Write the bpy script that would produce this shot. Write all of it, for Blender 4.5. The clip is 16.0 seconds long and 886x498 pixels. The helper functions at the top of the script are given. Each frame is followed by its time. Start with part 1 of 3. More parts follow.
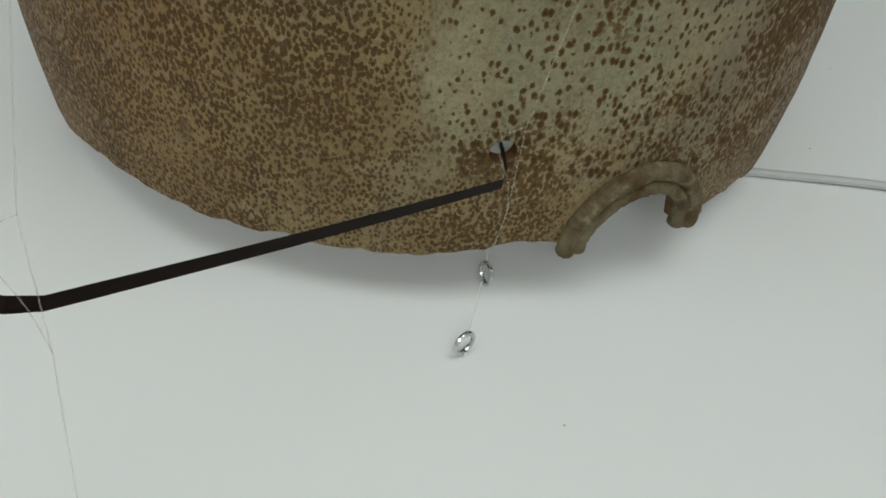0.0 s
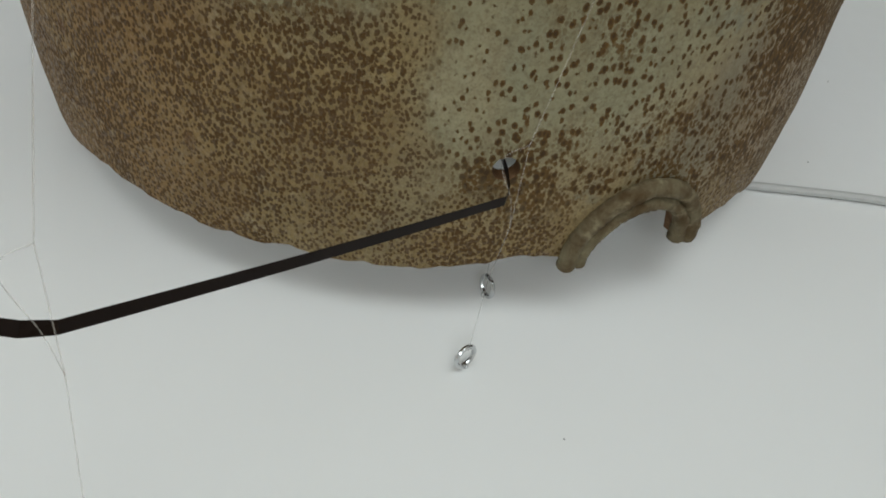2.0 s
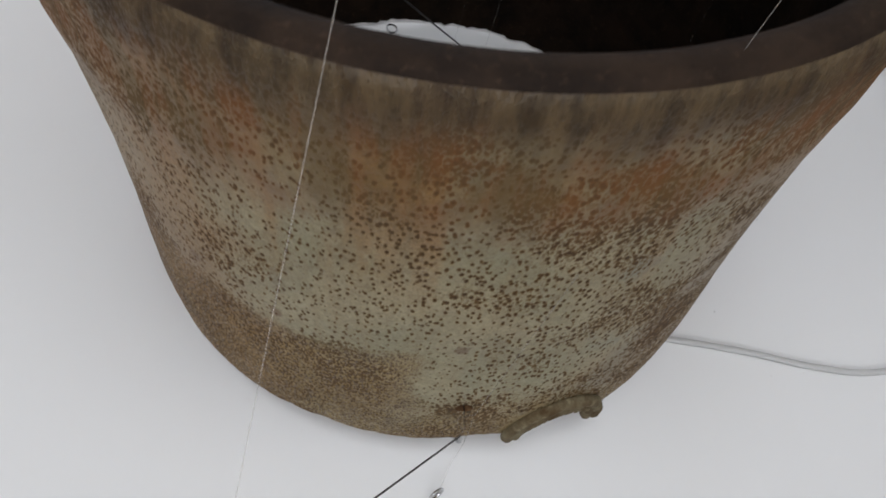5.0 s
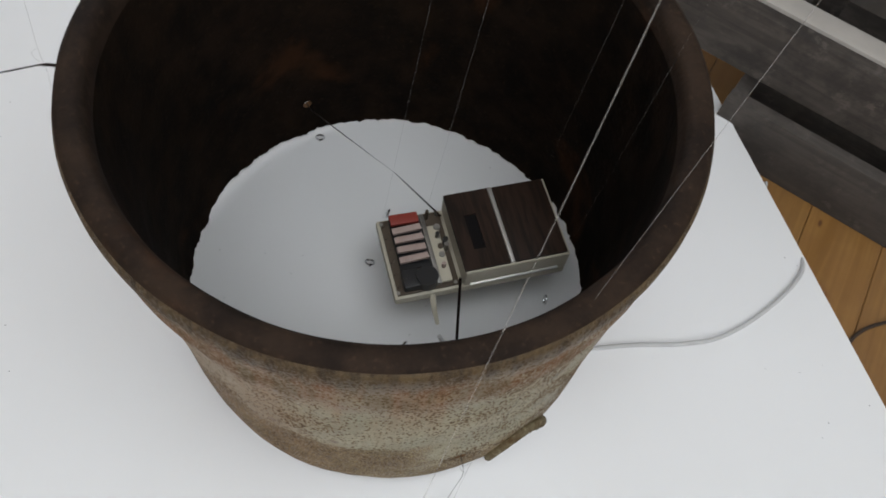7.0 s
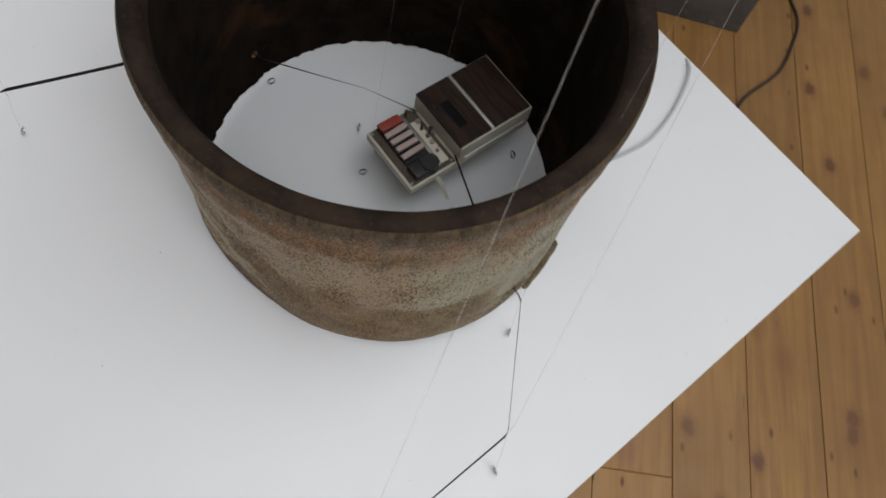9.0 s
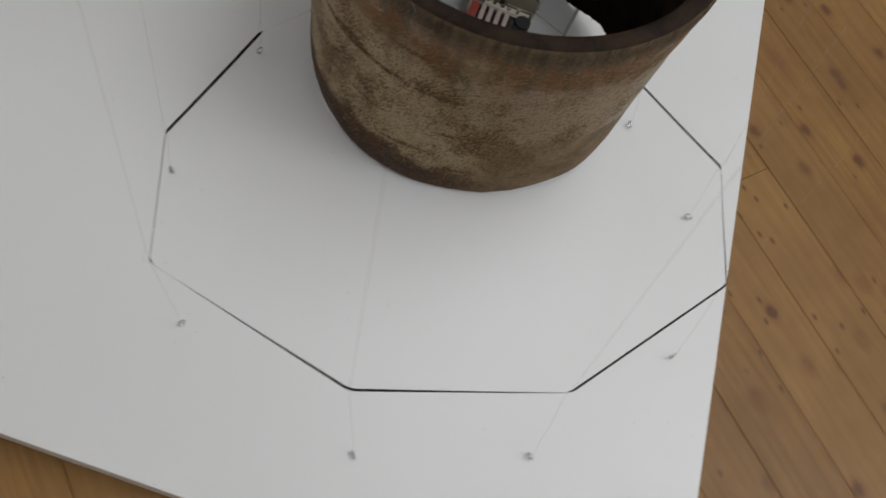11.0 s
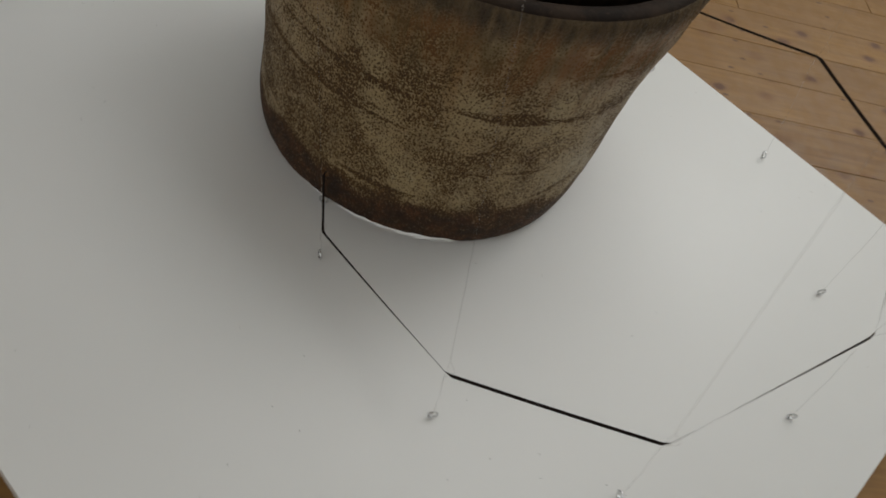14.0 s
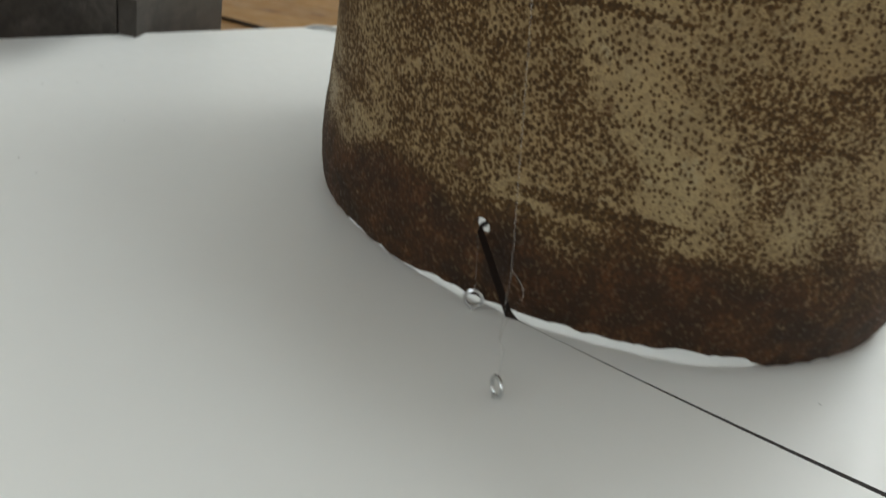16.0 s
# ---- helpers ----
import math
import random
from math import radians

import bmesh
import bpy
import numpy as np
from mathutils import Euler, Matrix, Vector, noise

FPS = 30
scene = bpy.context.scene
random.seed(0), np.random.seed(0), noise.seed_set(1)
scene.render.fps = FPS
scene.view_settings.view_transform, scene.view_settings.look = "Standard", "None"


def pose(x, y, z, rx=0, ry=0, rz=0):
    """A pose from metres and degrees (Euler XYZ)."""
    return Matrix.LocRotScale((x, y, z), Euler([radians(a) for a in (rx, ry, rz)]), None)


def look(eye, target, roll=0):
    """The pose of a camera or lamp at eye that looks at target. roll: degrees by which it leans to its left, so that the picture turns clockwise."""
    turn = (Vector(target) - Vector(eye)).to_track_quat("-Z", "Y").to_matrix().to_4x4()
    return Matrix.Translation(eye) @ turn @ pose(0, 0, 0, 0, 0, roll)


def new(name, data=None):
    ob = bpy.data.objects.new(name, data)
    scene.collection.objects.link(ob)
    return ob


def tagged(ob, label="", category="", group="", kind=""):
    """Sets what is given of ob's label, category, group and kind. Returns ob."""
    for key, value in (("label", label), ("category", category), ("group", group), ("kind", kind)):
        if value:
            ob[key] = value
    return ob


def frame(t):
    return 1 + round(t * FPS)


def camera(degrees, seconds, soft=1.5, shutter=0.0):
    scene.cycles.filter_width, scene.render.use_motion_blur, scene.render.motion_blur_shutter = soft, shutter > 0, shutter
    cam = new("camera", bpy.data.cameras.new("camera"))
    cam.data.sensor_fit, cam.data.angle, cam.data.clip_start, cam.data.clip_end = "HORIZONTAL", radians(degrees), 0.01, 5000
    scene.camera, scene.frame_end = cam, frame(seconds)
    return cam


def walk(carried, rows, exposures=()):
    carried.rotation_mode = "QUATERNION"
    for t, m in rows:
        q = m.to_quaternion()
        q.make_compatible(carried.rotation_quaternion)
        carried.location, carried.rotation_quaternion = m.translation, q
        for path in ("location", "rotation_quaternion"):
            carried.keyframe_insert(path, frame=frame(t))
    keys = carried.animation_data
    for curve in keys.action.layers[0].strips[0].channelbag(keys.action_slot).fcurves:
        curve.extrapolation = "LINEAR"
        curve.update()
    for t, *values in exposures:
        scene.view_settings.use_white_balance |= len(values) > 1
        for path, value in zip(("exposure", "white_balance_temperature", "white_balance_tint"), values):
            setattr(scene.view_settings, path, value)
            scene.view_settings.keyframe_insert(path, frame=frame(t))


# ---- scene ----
cam = camera(57.7, 16.0, soft=1.7, shutter=0.4)
PATH = [
    (0, look((-0.0617, -0.5274, 0.2915), (0.0452, 0.0553, -0.2462), 6.69)),
    (0.5, look((-0.0613, -0.5282, 0.2932), (0.0448, 0.0567, -0.2421), 6.64)),
    (1, look((-0.0631, -0.5267, 0.2936), (0.0473, 0.0557, -0.2436), 6.94)),
    (1.5, look((-0.0629, -0.5260, 0.2948), (0.0461, 0.0564, -0.2427), 6.88)),
    (2, look((-0.0651, -0.5248, 0.2984), (0.0460, 0.0569, -0.2394), 7.51)),
    (2.5, look((-0.0611, -0.5207, 0.3161), (0.0387, 0.0642, -0.2205), 7.78)),
    (3, look((-0.0542, -0.5087, 0.3366), (0.0528, 0.0579, -0.2179), 8.68)),
    (3.5, look((-0.0581, -0.5046, 0.3735), (0.0460, 0.0395, -0.2037), 9.34)),
    (4, look((-0.0580, -0.4939, 0.4477), (0.0228, 0.0186, -0.1613), 9.13)),
    (4.5, look((-0.0564, -0.4878, 0.5243), (0.0145, -0.0045, -0.1093), 9.12)),
    (5, look((-0.0603, -0.4772, 0.6008), (0.0149, -0.0204, -0.0517), 9.81)),
    (5.2, look((-0.0590, -0.4757, 0.6265), (0.0204, -0.0272, -0.0312), 10.26)),
    (7.5, look((-0.1600, -0.4255, 0.9950), (0.0172, -0.0978, 0.2870), 10.16)),
    (8, look((-0.2013, -0.4526, 1.0405), (-0.0080, -0.1513, 0.3251), 11.52)),
    (8.5, look((-0.2784, -0.4417, 1.0345), (-0.0689, -0.1945, 0.3031), 12.89)),
    (9, look((-0.3770, -0.4235, 1.0351), (-0.1101, -0.2196, 0.3091), 16.02)),
    (9.5, look((-0.4576, -0.3940, 1.0687), (-0.1679, -0.2510, 0.3368), 20.01)),
    (10, look((-0.6326, -0.3098, 1.0766), (-0.3116, -0.2369, 0.3474), 22.80)),
    (10.2, look((-0.6990, -0.2711, 1.0807), (-0.3611, -0.2169, 0.3577), 23.40)),
    (12.3, look((-0.9200, 0.4804, 1.0360), (-0.5392, 0.2262, 0.3799), 29.51)),
    (12.5, look((-0.9176, 0.5270, 1.0147), (-0.5160, 0.2333, 0.3883), 27.63)),
    (13, look((-0.7929, 0.6260, 0.9532), (-0.4446, 0.2919, 0.3152), 24.16)),
    (13.5, look((-0.6523, 0.6955, 0.9279), (-0.3589, 0.3197, 0.2855), 25.01)),
    (14, look((-0.5264, 0.7646, 0.8390), (-0.2888, 0.3238, 0.2152), 23.00)),
    (14.5, look((-0.3929, 0.7583, 0.6828), (-0.1657, 0.2792, 0.0838), 21.17)),
    (15, look((-0.3519, 0.6901, 0.4683), (-0.0588, 0.1713, -0.0654), 18.20)),
    (15.5, look((-0.3474, 0.6433, 0.3245), (0.0266, 0.1079, -0.1376), 14.77)),
    (16, look((-0.3077, 0.6278, 0.2597), (0.1250, 0.0582, -0.0985), 11.63)),
]
EXPOSURES = [(0.0, -0.13, 6470, 2), (2.0, -0.13, 6440, 5), (3.5, -0.08, 6300, 13), (5.2, 0.0, 6350, 14), (7.3, 0.12, 6350, 12), (8.5, 0.07, 6350, 13), (9.5, -0.10, 6370, 13), (10.2, -0.20, 6400, 13),
             (12.3, -0.45, 6750, 10), (14.0, -0.48, 6850, 9), (15.2, -0.13, 6800, 6), (16.0, 0.25, 6620, 4)]
walk(cam, PATH, EXPOSURES)

# ---- light ----
world = bpy.data.worlds.new("daylight")
scene.world = world
world.use_nodes = True
wt = world.node_tree
sky = wt.nodes.new("ShaderNodeTexSky")
sky.sky_type, sky.sun_disc = "NISHITA", False
sky.sun_elevation, sky.sun_rotation = radians(50), radians(180)
wt.links.new(sky.outputs[0], wt.nodes["Background"].inputs[0])
wt.nodes["Background"].inputs[1].default_value = 0.1

ROOM = (-2.6, 2.8, -2.7, 3.1, -0.064, 2.75)   # x0, x1, y0, y1, floor, ceiling
CEILING = 2.75
SKYLIGHT = (-1.3, 1.5, -1.6, -0.2)            # x0, x1, y0, y1 of the opening in the ceiling
WINDOW = (-0.9, 0.3, 1.4, 2.5)                # x0, x1, z0, z1 of the opening in the south wall
NORTH_FILL = (-1.4, 1.0, 0.85, 2.35)                 # the same for the north wall, added for a fill lamp


def area_lamp(name, m, sx, sy, watts, colour):
    d = bpy.data.lights.new(name, "AREA")
    d.shape, d.size, d.size_y, d.energy, d.color = "RECTANGLE", sx, sy, watts, colour
    ob = new(name, d)
    ob.matrix_world = m
    return ob


area_lamp("skylight_daylight", pose(0.1, -0.9, CEILING + 0.11), 2.7, 1.3, 37, (0.97, 1.0, 0.98))
area_lamp("window_daylight", pose(-0.3, -2.72, 1.95, 90, 0, 0), 1.1, 1.0, 27, (0.95, 0.98, 1.0))
# added fill that brightens the vessel's north side, no known window there
area_lamp("north_fill_lamp", pose(-0.2, 3.12, 1.6, -90, 0, 0), 2.3, 1.4, 20, (0.97, 0.99, 1.0))


# ---- materials ----
class Mat:
    """A node material in the making."""

    def __init__(self, name):
        self.m = bpy.data.materials.new(name)
        self.m.use_nodes = True
        self.t = self.m.node_tree
        self.b = self.t.nodes["Principled BSDF"]
        self.co = self.t.nodes.new("ShaderNodeTexCoord").outputs["Object"]

    def put(self, key, v):
        if hasattr(v, "is_output"):
            self.t.links.new(v, self.b.inputs[key])
        else:
            self.b.inputs[key].default_value = (*v, 1) if isinstance(v, tuple) and len(v) == 3 else v
        return self

    def link(self, v, sock):
        if hasattr(v, "is_output"):
            self.t.links.new(v, sock)
        elif isinstance(v, tuple) and len(v) == 3 and sock.type == "RGBA":
            sock.default_value = (*v, 1)
        else:
            sock.default_value = v

    def scaled(self, s, co=None, turn=0.0):
        n = self.t.nodes.new("ShaderNodeMapping")
        n.inputs["Scale"].default_value = s
        n.inputs["Rotation"].default_value = (0, 0, turn)
        self.t.links.new(co or self.co, n.inputs[0])
        return n.outputs[0]

    def noise(self, scale, detail=4, rough=0.55, co=None, warp=0.0):
        n = self.t.nodes.new("ShaderNodeTexNoise")
        n.inputs["Scale"].default_value, n.inputs["Detail"].default_value = scale, detail
        n.inputs["Roughness"].default_value, n.inputs["Distortion"].default_value = rough, warp
        self.t.links.new(co or self.co, n.inputs["Vector"])
        return n.outputs["Fac"]

    def cells(self, scale, co=None, feature="F1", rnd=1.0, dims="3D"):
        n = self.t.nodes.new("ShaderNodeTexVoronoi")
        n.feature, n.voronoi_dimensions = feature, dims
        n.inputs["Scale"].default_value, n.inputs["Randomness"].default_value = scale, rnd
        self.t.links.new(co or self.co, n.inputs["Vector"])
        return n.outputs["Distance"]

    def mix_value(self, f, a, b):
        return self.math("ADD", a, self.math("MULTIPLY", f, self.math("SUBTRACT", b, a)))

    def ramp(self, v, a, b, lo=0.0, hi=1.0):
        n = self.t.nodes.new("ShaderNodeMapRange")
        n.interpolation_type = "SMOOTHSTEP"
        for k, x in zip(("Value", "From Min", "From Max", "To Min", "To Max"), (v, a, b, lo, hi)):
            self.link(x, n.inputs[k])
        return n.outputs[0]

    def math(self, op, a, b=0.0):
        n = self.t.nodes.new("ShaderNodeMath")
        n.operation = op
        self.link(a, n.inputs[0])
        self.link(b, n.inputs[1])
        return n.outputs[0]

    def mix(self, f, a, b, how="MIX"):
        n = self.t.nodes.new("ShaderNodeMix")
        n.data_type, n.blend_type = "RGBA", how
        self.link(f, n.inputs[0])
        self.link(a, n.inputs[6])
        self.link(b, n.inputs[7])
        return n.outputs[2]

    def xyz(self, co=None):
        n = self.t.nodes.new("ShaderNodeSeparateXYZ")
        self.t.links.new(co or self.co, n.inputs[0])
        return n.outputs

    def random(self):
        return self.t.nodes.new("ShaderNodeObjectInfo").outputs["Random"]

    def bump(self, height, strength, distance):
        n = self.t.nodes.new("ShaderNodeBump")
        n.inputs["Strength"].default_value, n.inputs["Distance"].default_value = strength, distance
        self.t.links.new(height, n.inputs["Height"])
        self.t.links.new(n.outputs[0], self.b.inputs["Normal"])
        return self


def plain(name, colour, rough, metal=0.0, spread=0.12, scale=40.0, bump=0.0):
    """A surface of one colour with fine unevenness."""
    m = Mat(name)
    n = m.noise(scale, 5)
    dark = tuple(c * (1 - spread) for c in colour)
    light = tuple(min(1, c * (1 + spread)) for c in colour)
    m.put("Base Color", m.mix(n, dark, light)).put("Roughness", m.ramp(n, 0.2, 0.8, rough * 0.85, min(1, rough * 1.15)))
    m.put("Metallic", metal)
    if bump:
        m.bump(n, bump, 0.001)
    return m.m


def board_material():
    m = Mat("white_painted_board")
    big, fine = m.noise(2.2, 3), m.noise(60, 4)
    specks = m.ramp(m.cells(17, dims="2D"), 0.006, 0.013, 1, 0)
    few = m.ramp(m.noise(5.5, 1), 0.56, 0.6)
    c = m.mix(big, (0.74, 0.745, 0.735), (0.80, 0.80, 0.795))
    c = m.mix(m.ramp(m.noise(9, 6), 0.66, 0.8, 0, 0.18), c, (0.62, 0.61, 0.58))
    c = m.mix(m.math("MULTIPLY", specks, few), c, (0.05, 0.05, 0.045))
    m.put("Base Color", c).put("Roughness", m.ramp(fine, 0.3, 0.7, 0.38, 0.5))
    return m.bump(fine, 0.06, 0.0006).m


def glaze_material():
    """Speckled grey-green glaze with rust: brown spots that grow and crowd where the rust is thick."""
    m = Mat("rusty_speckled_glaze")
    x, y, z = m.xyz()
    sub = lambda a, b: m.math("SUBTRACT", a, b)
    mul = lambda a, b: m.math("MULTIPLY", a, b)
    add = lambda a, b: m.math("ADD", a, b)
    wob, wob2 = sub(m.noise(8, 3), 0.5), sub(m.noise(17, 3), 0.5)
    big = m.noise(6.0, 3, 0.6, warp=0.5)
    mid = m.noise(19, 4, 0.6)
    streak = m.noise(1.0, 4, 0.6, co=m.scaled((70, 70, 8)))
    north = m.ramp(add(y, mul(wob, 0.10)), -0.14, 0.06)
    foot = m.ramp(add(add(z, mul(wob, 0.10)), mul(wob2, 0.05)), 0.050, 0.085, 1, 0)
    neck = m.ramp(add(z, mul(sub(streak, 0.5), 0.15)), 0.275, 0.355)
    lip = m.ramp(add(add(z, mul(wob2, 0.03)), mul(sub(streak, 0.5), 0.03)), 0.352, 0.386)
    west = m.ramp(add(add(x, mul(wob, 0.09)), mul(wob2, 0.05)), -0.005, -0.055)
    low = m.ramp(add(z, mul(wob2, 0.05)), 0.180, 0.135)
    fine = mul(m.math("MAXIMUM", mul(west, low), mul(foot, 0.85)), m.ramp(north, 0.0, 0.6, 1, 0))
    east = m.ramp(add(x, mul(wob, 0.12)), 0.09, 0.16)
    band = m.ramp(m.noise(1.0, 3, 0.5, co=m.scaled((6, 6, 26)), warp=0.4), 0.47, 0.62)
    rust = add(add(mul(m.ramp(big, 0.30, 0.70), 0.30), mul(m.ramp(mid, 0.3, 0.7), 0.24)), 0.16)
    patch = mul(mul(m.ramp(add(x, mul(wob, 0.12)), -0.145, -0.105), m.ramp(add(x, mul(wob2, 0.08)), 0.105, 0.060)), mul(m.ramp(add(z, mul(wob2, 0.07)), 0.085, 0.125), m.ramp(add(z, mul(wob, 0.08)), 0.325, 0.265)))
    patch = mul(mul(patch, m.ramp(y, 0.0, -0.1)), m.ramp(fine, 0.1, 0.6, 1, 0))
    rust = sub(rust, mul(patch, 0.15))
    rust = add(rust, mul(foot, m.ramp(north, 0, 1, 0.08, 0.55)))
    rust = add(rust, mul(neck, 0.10))
    ridge = m.ramp(m.noise(1.0, 3, 0.5, co=m.scaled((4, 4, 46)), warp=0.3), 0.58, 0.66)
    rust = add(rust, mul(north, 0.02))
    rust = add(rust, mul(mul(north, ridge), 0.34))
    rust = add(rust, mul(fine, 0.22))
    rust = add(rust, mul(east, add(mul(band, 0.26), 0.0)))
    # spots, a little longer than wide
    co = m.scaled((1, 1, 0.72))
    d1 = add(m.mix_value(north, m.cells(285, co), m.cells(370, co)), mul(sub(m.noise(360, 3, 0.7), 0.5), 0.75))
    d2 = add(m.cells(520, co), mul(sub(m.noise(700, 2), 0.5), 0.5))
    e1 = m.ramp(rust, 0.0, 0.9, 0.20, 0.60)
    s1 = m.ramp(sub(d1, e1), -0.05, 0.05, 1, 0)
    s2 = m.ramp(sub(d2, m.ramp(rust, 0.1, 0.9, 0.30, 0.64)), -0.08, 0.08, 1, 0)
    crowd = m.math("MAXIMUM", fine, m.ramp(rust, 0.34, 0.60))
    spots = m.math("MAXIMUM", mul(s1, m.ramp(fine, 0, 0.8, 1, 0.12)), mul(s2, crowd))
    glaze = m.mix(m.ramp(m.noise(7, 4), 0.35, 0.65), (0.268, 0.248, 0.146), (0.290, 0.222, 0.112))
    glaze = m.mix(m.ramp(m.noise(21, 5, 0.65), 0.54, 0.68, 0, 0.7), glaze, (0.150, 0.172, 0.145))
    side = mul(m.ramp(x, -0.06, -0.18), m.ramp(add(y, mul(wob, 0.10)), 0.01, -0.10, 0.15, 1))
    glaze = m.mix(mul(fine, 0.8), glaze, m.mix(m.ramp(m.noise(24, 4), 0.35, 0.65), (0.215, 0.135, 0.044), (0.290, 0.205, 0.080)))
    glaze = m.mix(mul(side, 0.55), glaze, m.mix(m.ramp(m.noise(13, 4), 0.35, 0.65), (0.240, 0.112, 0.036), (0.310, 0.180, 0.076)))
    glaze = m.mix(mul(patch, 0.8), glaze, m.mix(m.ramp(m.noise(16, 4, 0.6), 0.38, 0.62), (0.255, 0.250, 0.155), (0.345, 0.315, 0.195)))
    glaze = m.mix(mul(mul(north, 0.75), m.ramp(side, 0, 1, 1, 0.05)), glaze, (0.460, 0.335, 0.165))
    vein = m.math("ABSOLUTE", add(sub(sub(x, 0.105), mul(sub(z, 0.08), 0.42)), mul(wob, 0.07)))
    vein = mul(mul(m.ramp(vein, 0.034, 0.010), m.ramp(y, 0.0, -0.06)), m.ramp(z, 0.05, 0.09))
    glaze = m.mix(mul(vein, 0.7), glaze, (0.165, 0.172, 0.125))
    run = m.ramp(m.noise(1.0, 3, 0.6, co=m.scaled((34, 34, 3.5))), 0.46, 0.64)
    glaze = m.mix(mul(mul(m.ramp(z, 0.20, 0.32), run), 0.75), glaze, (0.275, 0.138, 0.036))
    glaze = m.mix(m.ramp(m.noise(130, 4), 0.40, 0.75, 0, 0.3), glaze, (0.155, 0.122, 0.07))
    wash = m.ramp(m.noise(5.5, 4, 0.6, warp=0.4), 0.35, 0.65)
    glaze = m.mix(mul(mul(north, wash), 0.35), glaze, (0.220, 0.115, 0.036))
    glaze = m.mix(mul(m.ramp(streak, 0.45, 0.7), 0.35), glaze, (0.205, 0.145, 0.066))
    brown = m.mix(m.noise(55, 4), (0.060, 0.031, 0.007), (0.160, 0.088, 0.020))
    brown = m.mix(mul(north, 0.6), brown, (0.076, 0.036, 0.010))
    brown = m.mix(mul(side, 0.5), brown, m.mix(m.noise(40, 4), (0.110, 0.055, 0.018), (0.200, 0.100, 0.034)))
    brown = m.mix(mul(neck, 0.75), brown, m.mix(m.ramp(streak, 0.35, 0.65), (0.175, 0.078, 0.022), (0.115, 0.082, 0.034)))
    brown = m.mix(mul(mul(foot, north), m.ramp(mid, 0.2, 0.4, 0.7, 1)), brown, m.mix(m.ramp(m.noise(42, 5, 0.65), 0.35, 0.68), (0.024, 0.011, 0.005), (0.090, 0.034, 0.010)))
    dots = add(m.cells(540, co), mul(sub(m.noise(900, 3, 0.7), 0.5), 0.9))
    grit = m.ramp(sub(dots, add(0.50, mul(sub(mid, 0.5), 0.8))), -0.10, 0.10, 1, 0)
    glaze = m.mix(mul(mul(east, m.ramp(north, 0, 0.5, 1, 0)), 0.7), glaze, m.mix(m.noise(33, 4), (0.150, 0.088, 0.036), (0.290, 0.205, 0.110)))
    glaze = m.mix(m.ramp(m.noise(420, 4, 0.7), 0.42, 0.70, 0, 0.45), glaze, (0.125, 0.090, 0.042))
    glaze = m.mix(m.ramp(m.noise(75, 5, 0.7), 0.55, 0.72, 0, 0.35), glaze, (0.40, 0.365, 0.25))
    brown = m.mix(m.ramp(sub(d1, e1), -0.30, -0.02, 0.75, 0), brown, (0.030, 0.015, 0.005))
    c = m.mix(spots, glaze, brown)
    c = m.mix(m.ramp(fine, 0.25, 0.55, 0, 0.95), c, m.mix(grit, glaze, m.mix(m.noise(90, 3), (0.046, 0.023, 0.005), (0.115, 0.060, 0.013))))
    c = m.mix(m.ramp(m.noise(260, 4, 0.7), 0.45, 0.75, 0, 0.22), c, (0.100, 0.060, 0.022))
    c = m.mix(m.ramp(m.noise(850, 3, 0.7), 0.52, 0.70, 0, 0.30), c, (0.050, 0.030, 0.012))
    thick = m.math("MAXIMUM", mul(mul(foot, north), 0.92), mul(neck, m.ramp(streak, 0.45, 0.66, 0.0, 0.45)))
    thick = m.math("MAXIMUM", thick, mul(mul(m.ramp(add(z, mul(wob, 0.05)), 0.035, 0.02), side), 0.75))
    thick = m.math("MAXIMUM", thick, m.ramp(rust, 0.95, 1.2, 0, 0.7))
    c = m.mix(mul(thick, m.ramp(m.noise(95, 4), 0.25, 0.55, 0.55, 1)), c, brown)
    soot = m.ramp(m.noise(11, 4, 0.6, warp=0.5), 0.60, 0.72, 0, 0.75)
    c = m.mix(mul(mul(soot, foot), north), c, (0.022, 0.012, 0.007))
    pits = m.ramp(m.cells(23, m.scaled((1, 1, 0.8))), 0.06, 0.13, 0.75, 0)
    c = m.mix(mul(pits, m.ramp(m.noise(7.7, 1), 0.5, 0.55)), c, (0.11, 0.055, 0.02))
    under = mul(m.ramp(add(z, mul(wob2, 0.07)), 0.275, 0.340), m.ramp(m.noise(34, 4), 0.35, 0.6, 0.35, 0.9))
    c = m.mix(under, c, m.mix(m.ramp(streak, 0.35, 0.65), (0.170, 0.072, 0.018), (0.120, 0.074, 0.024)))
    c = m.mix(mul(lip, 0.93), c, m.mix(m.ramp(m.noise(1.0, 4, 0.6, co=m.scaled((110, 110, 18))), 0.3, 0.7), (0.030, 0.020, 0.011), (0.100, 0.070, 0.036)))
    m.put("Base Color", c)
    m.put("Roughness", m.ramp(spots, 0, 1, 0.45, 0.8))
    m.put("Specular IOR Level", 0.35)
    h = add(mul(spots, -0.5), mul(m.noise(150, 5), 0.9))
    return m.bump(add(h, mul(thick, m.noise(60, 4))), 0.65, 0.0015).m


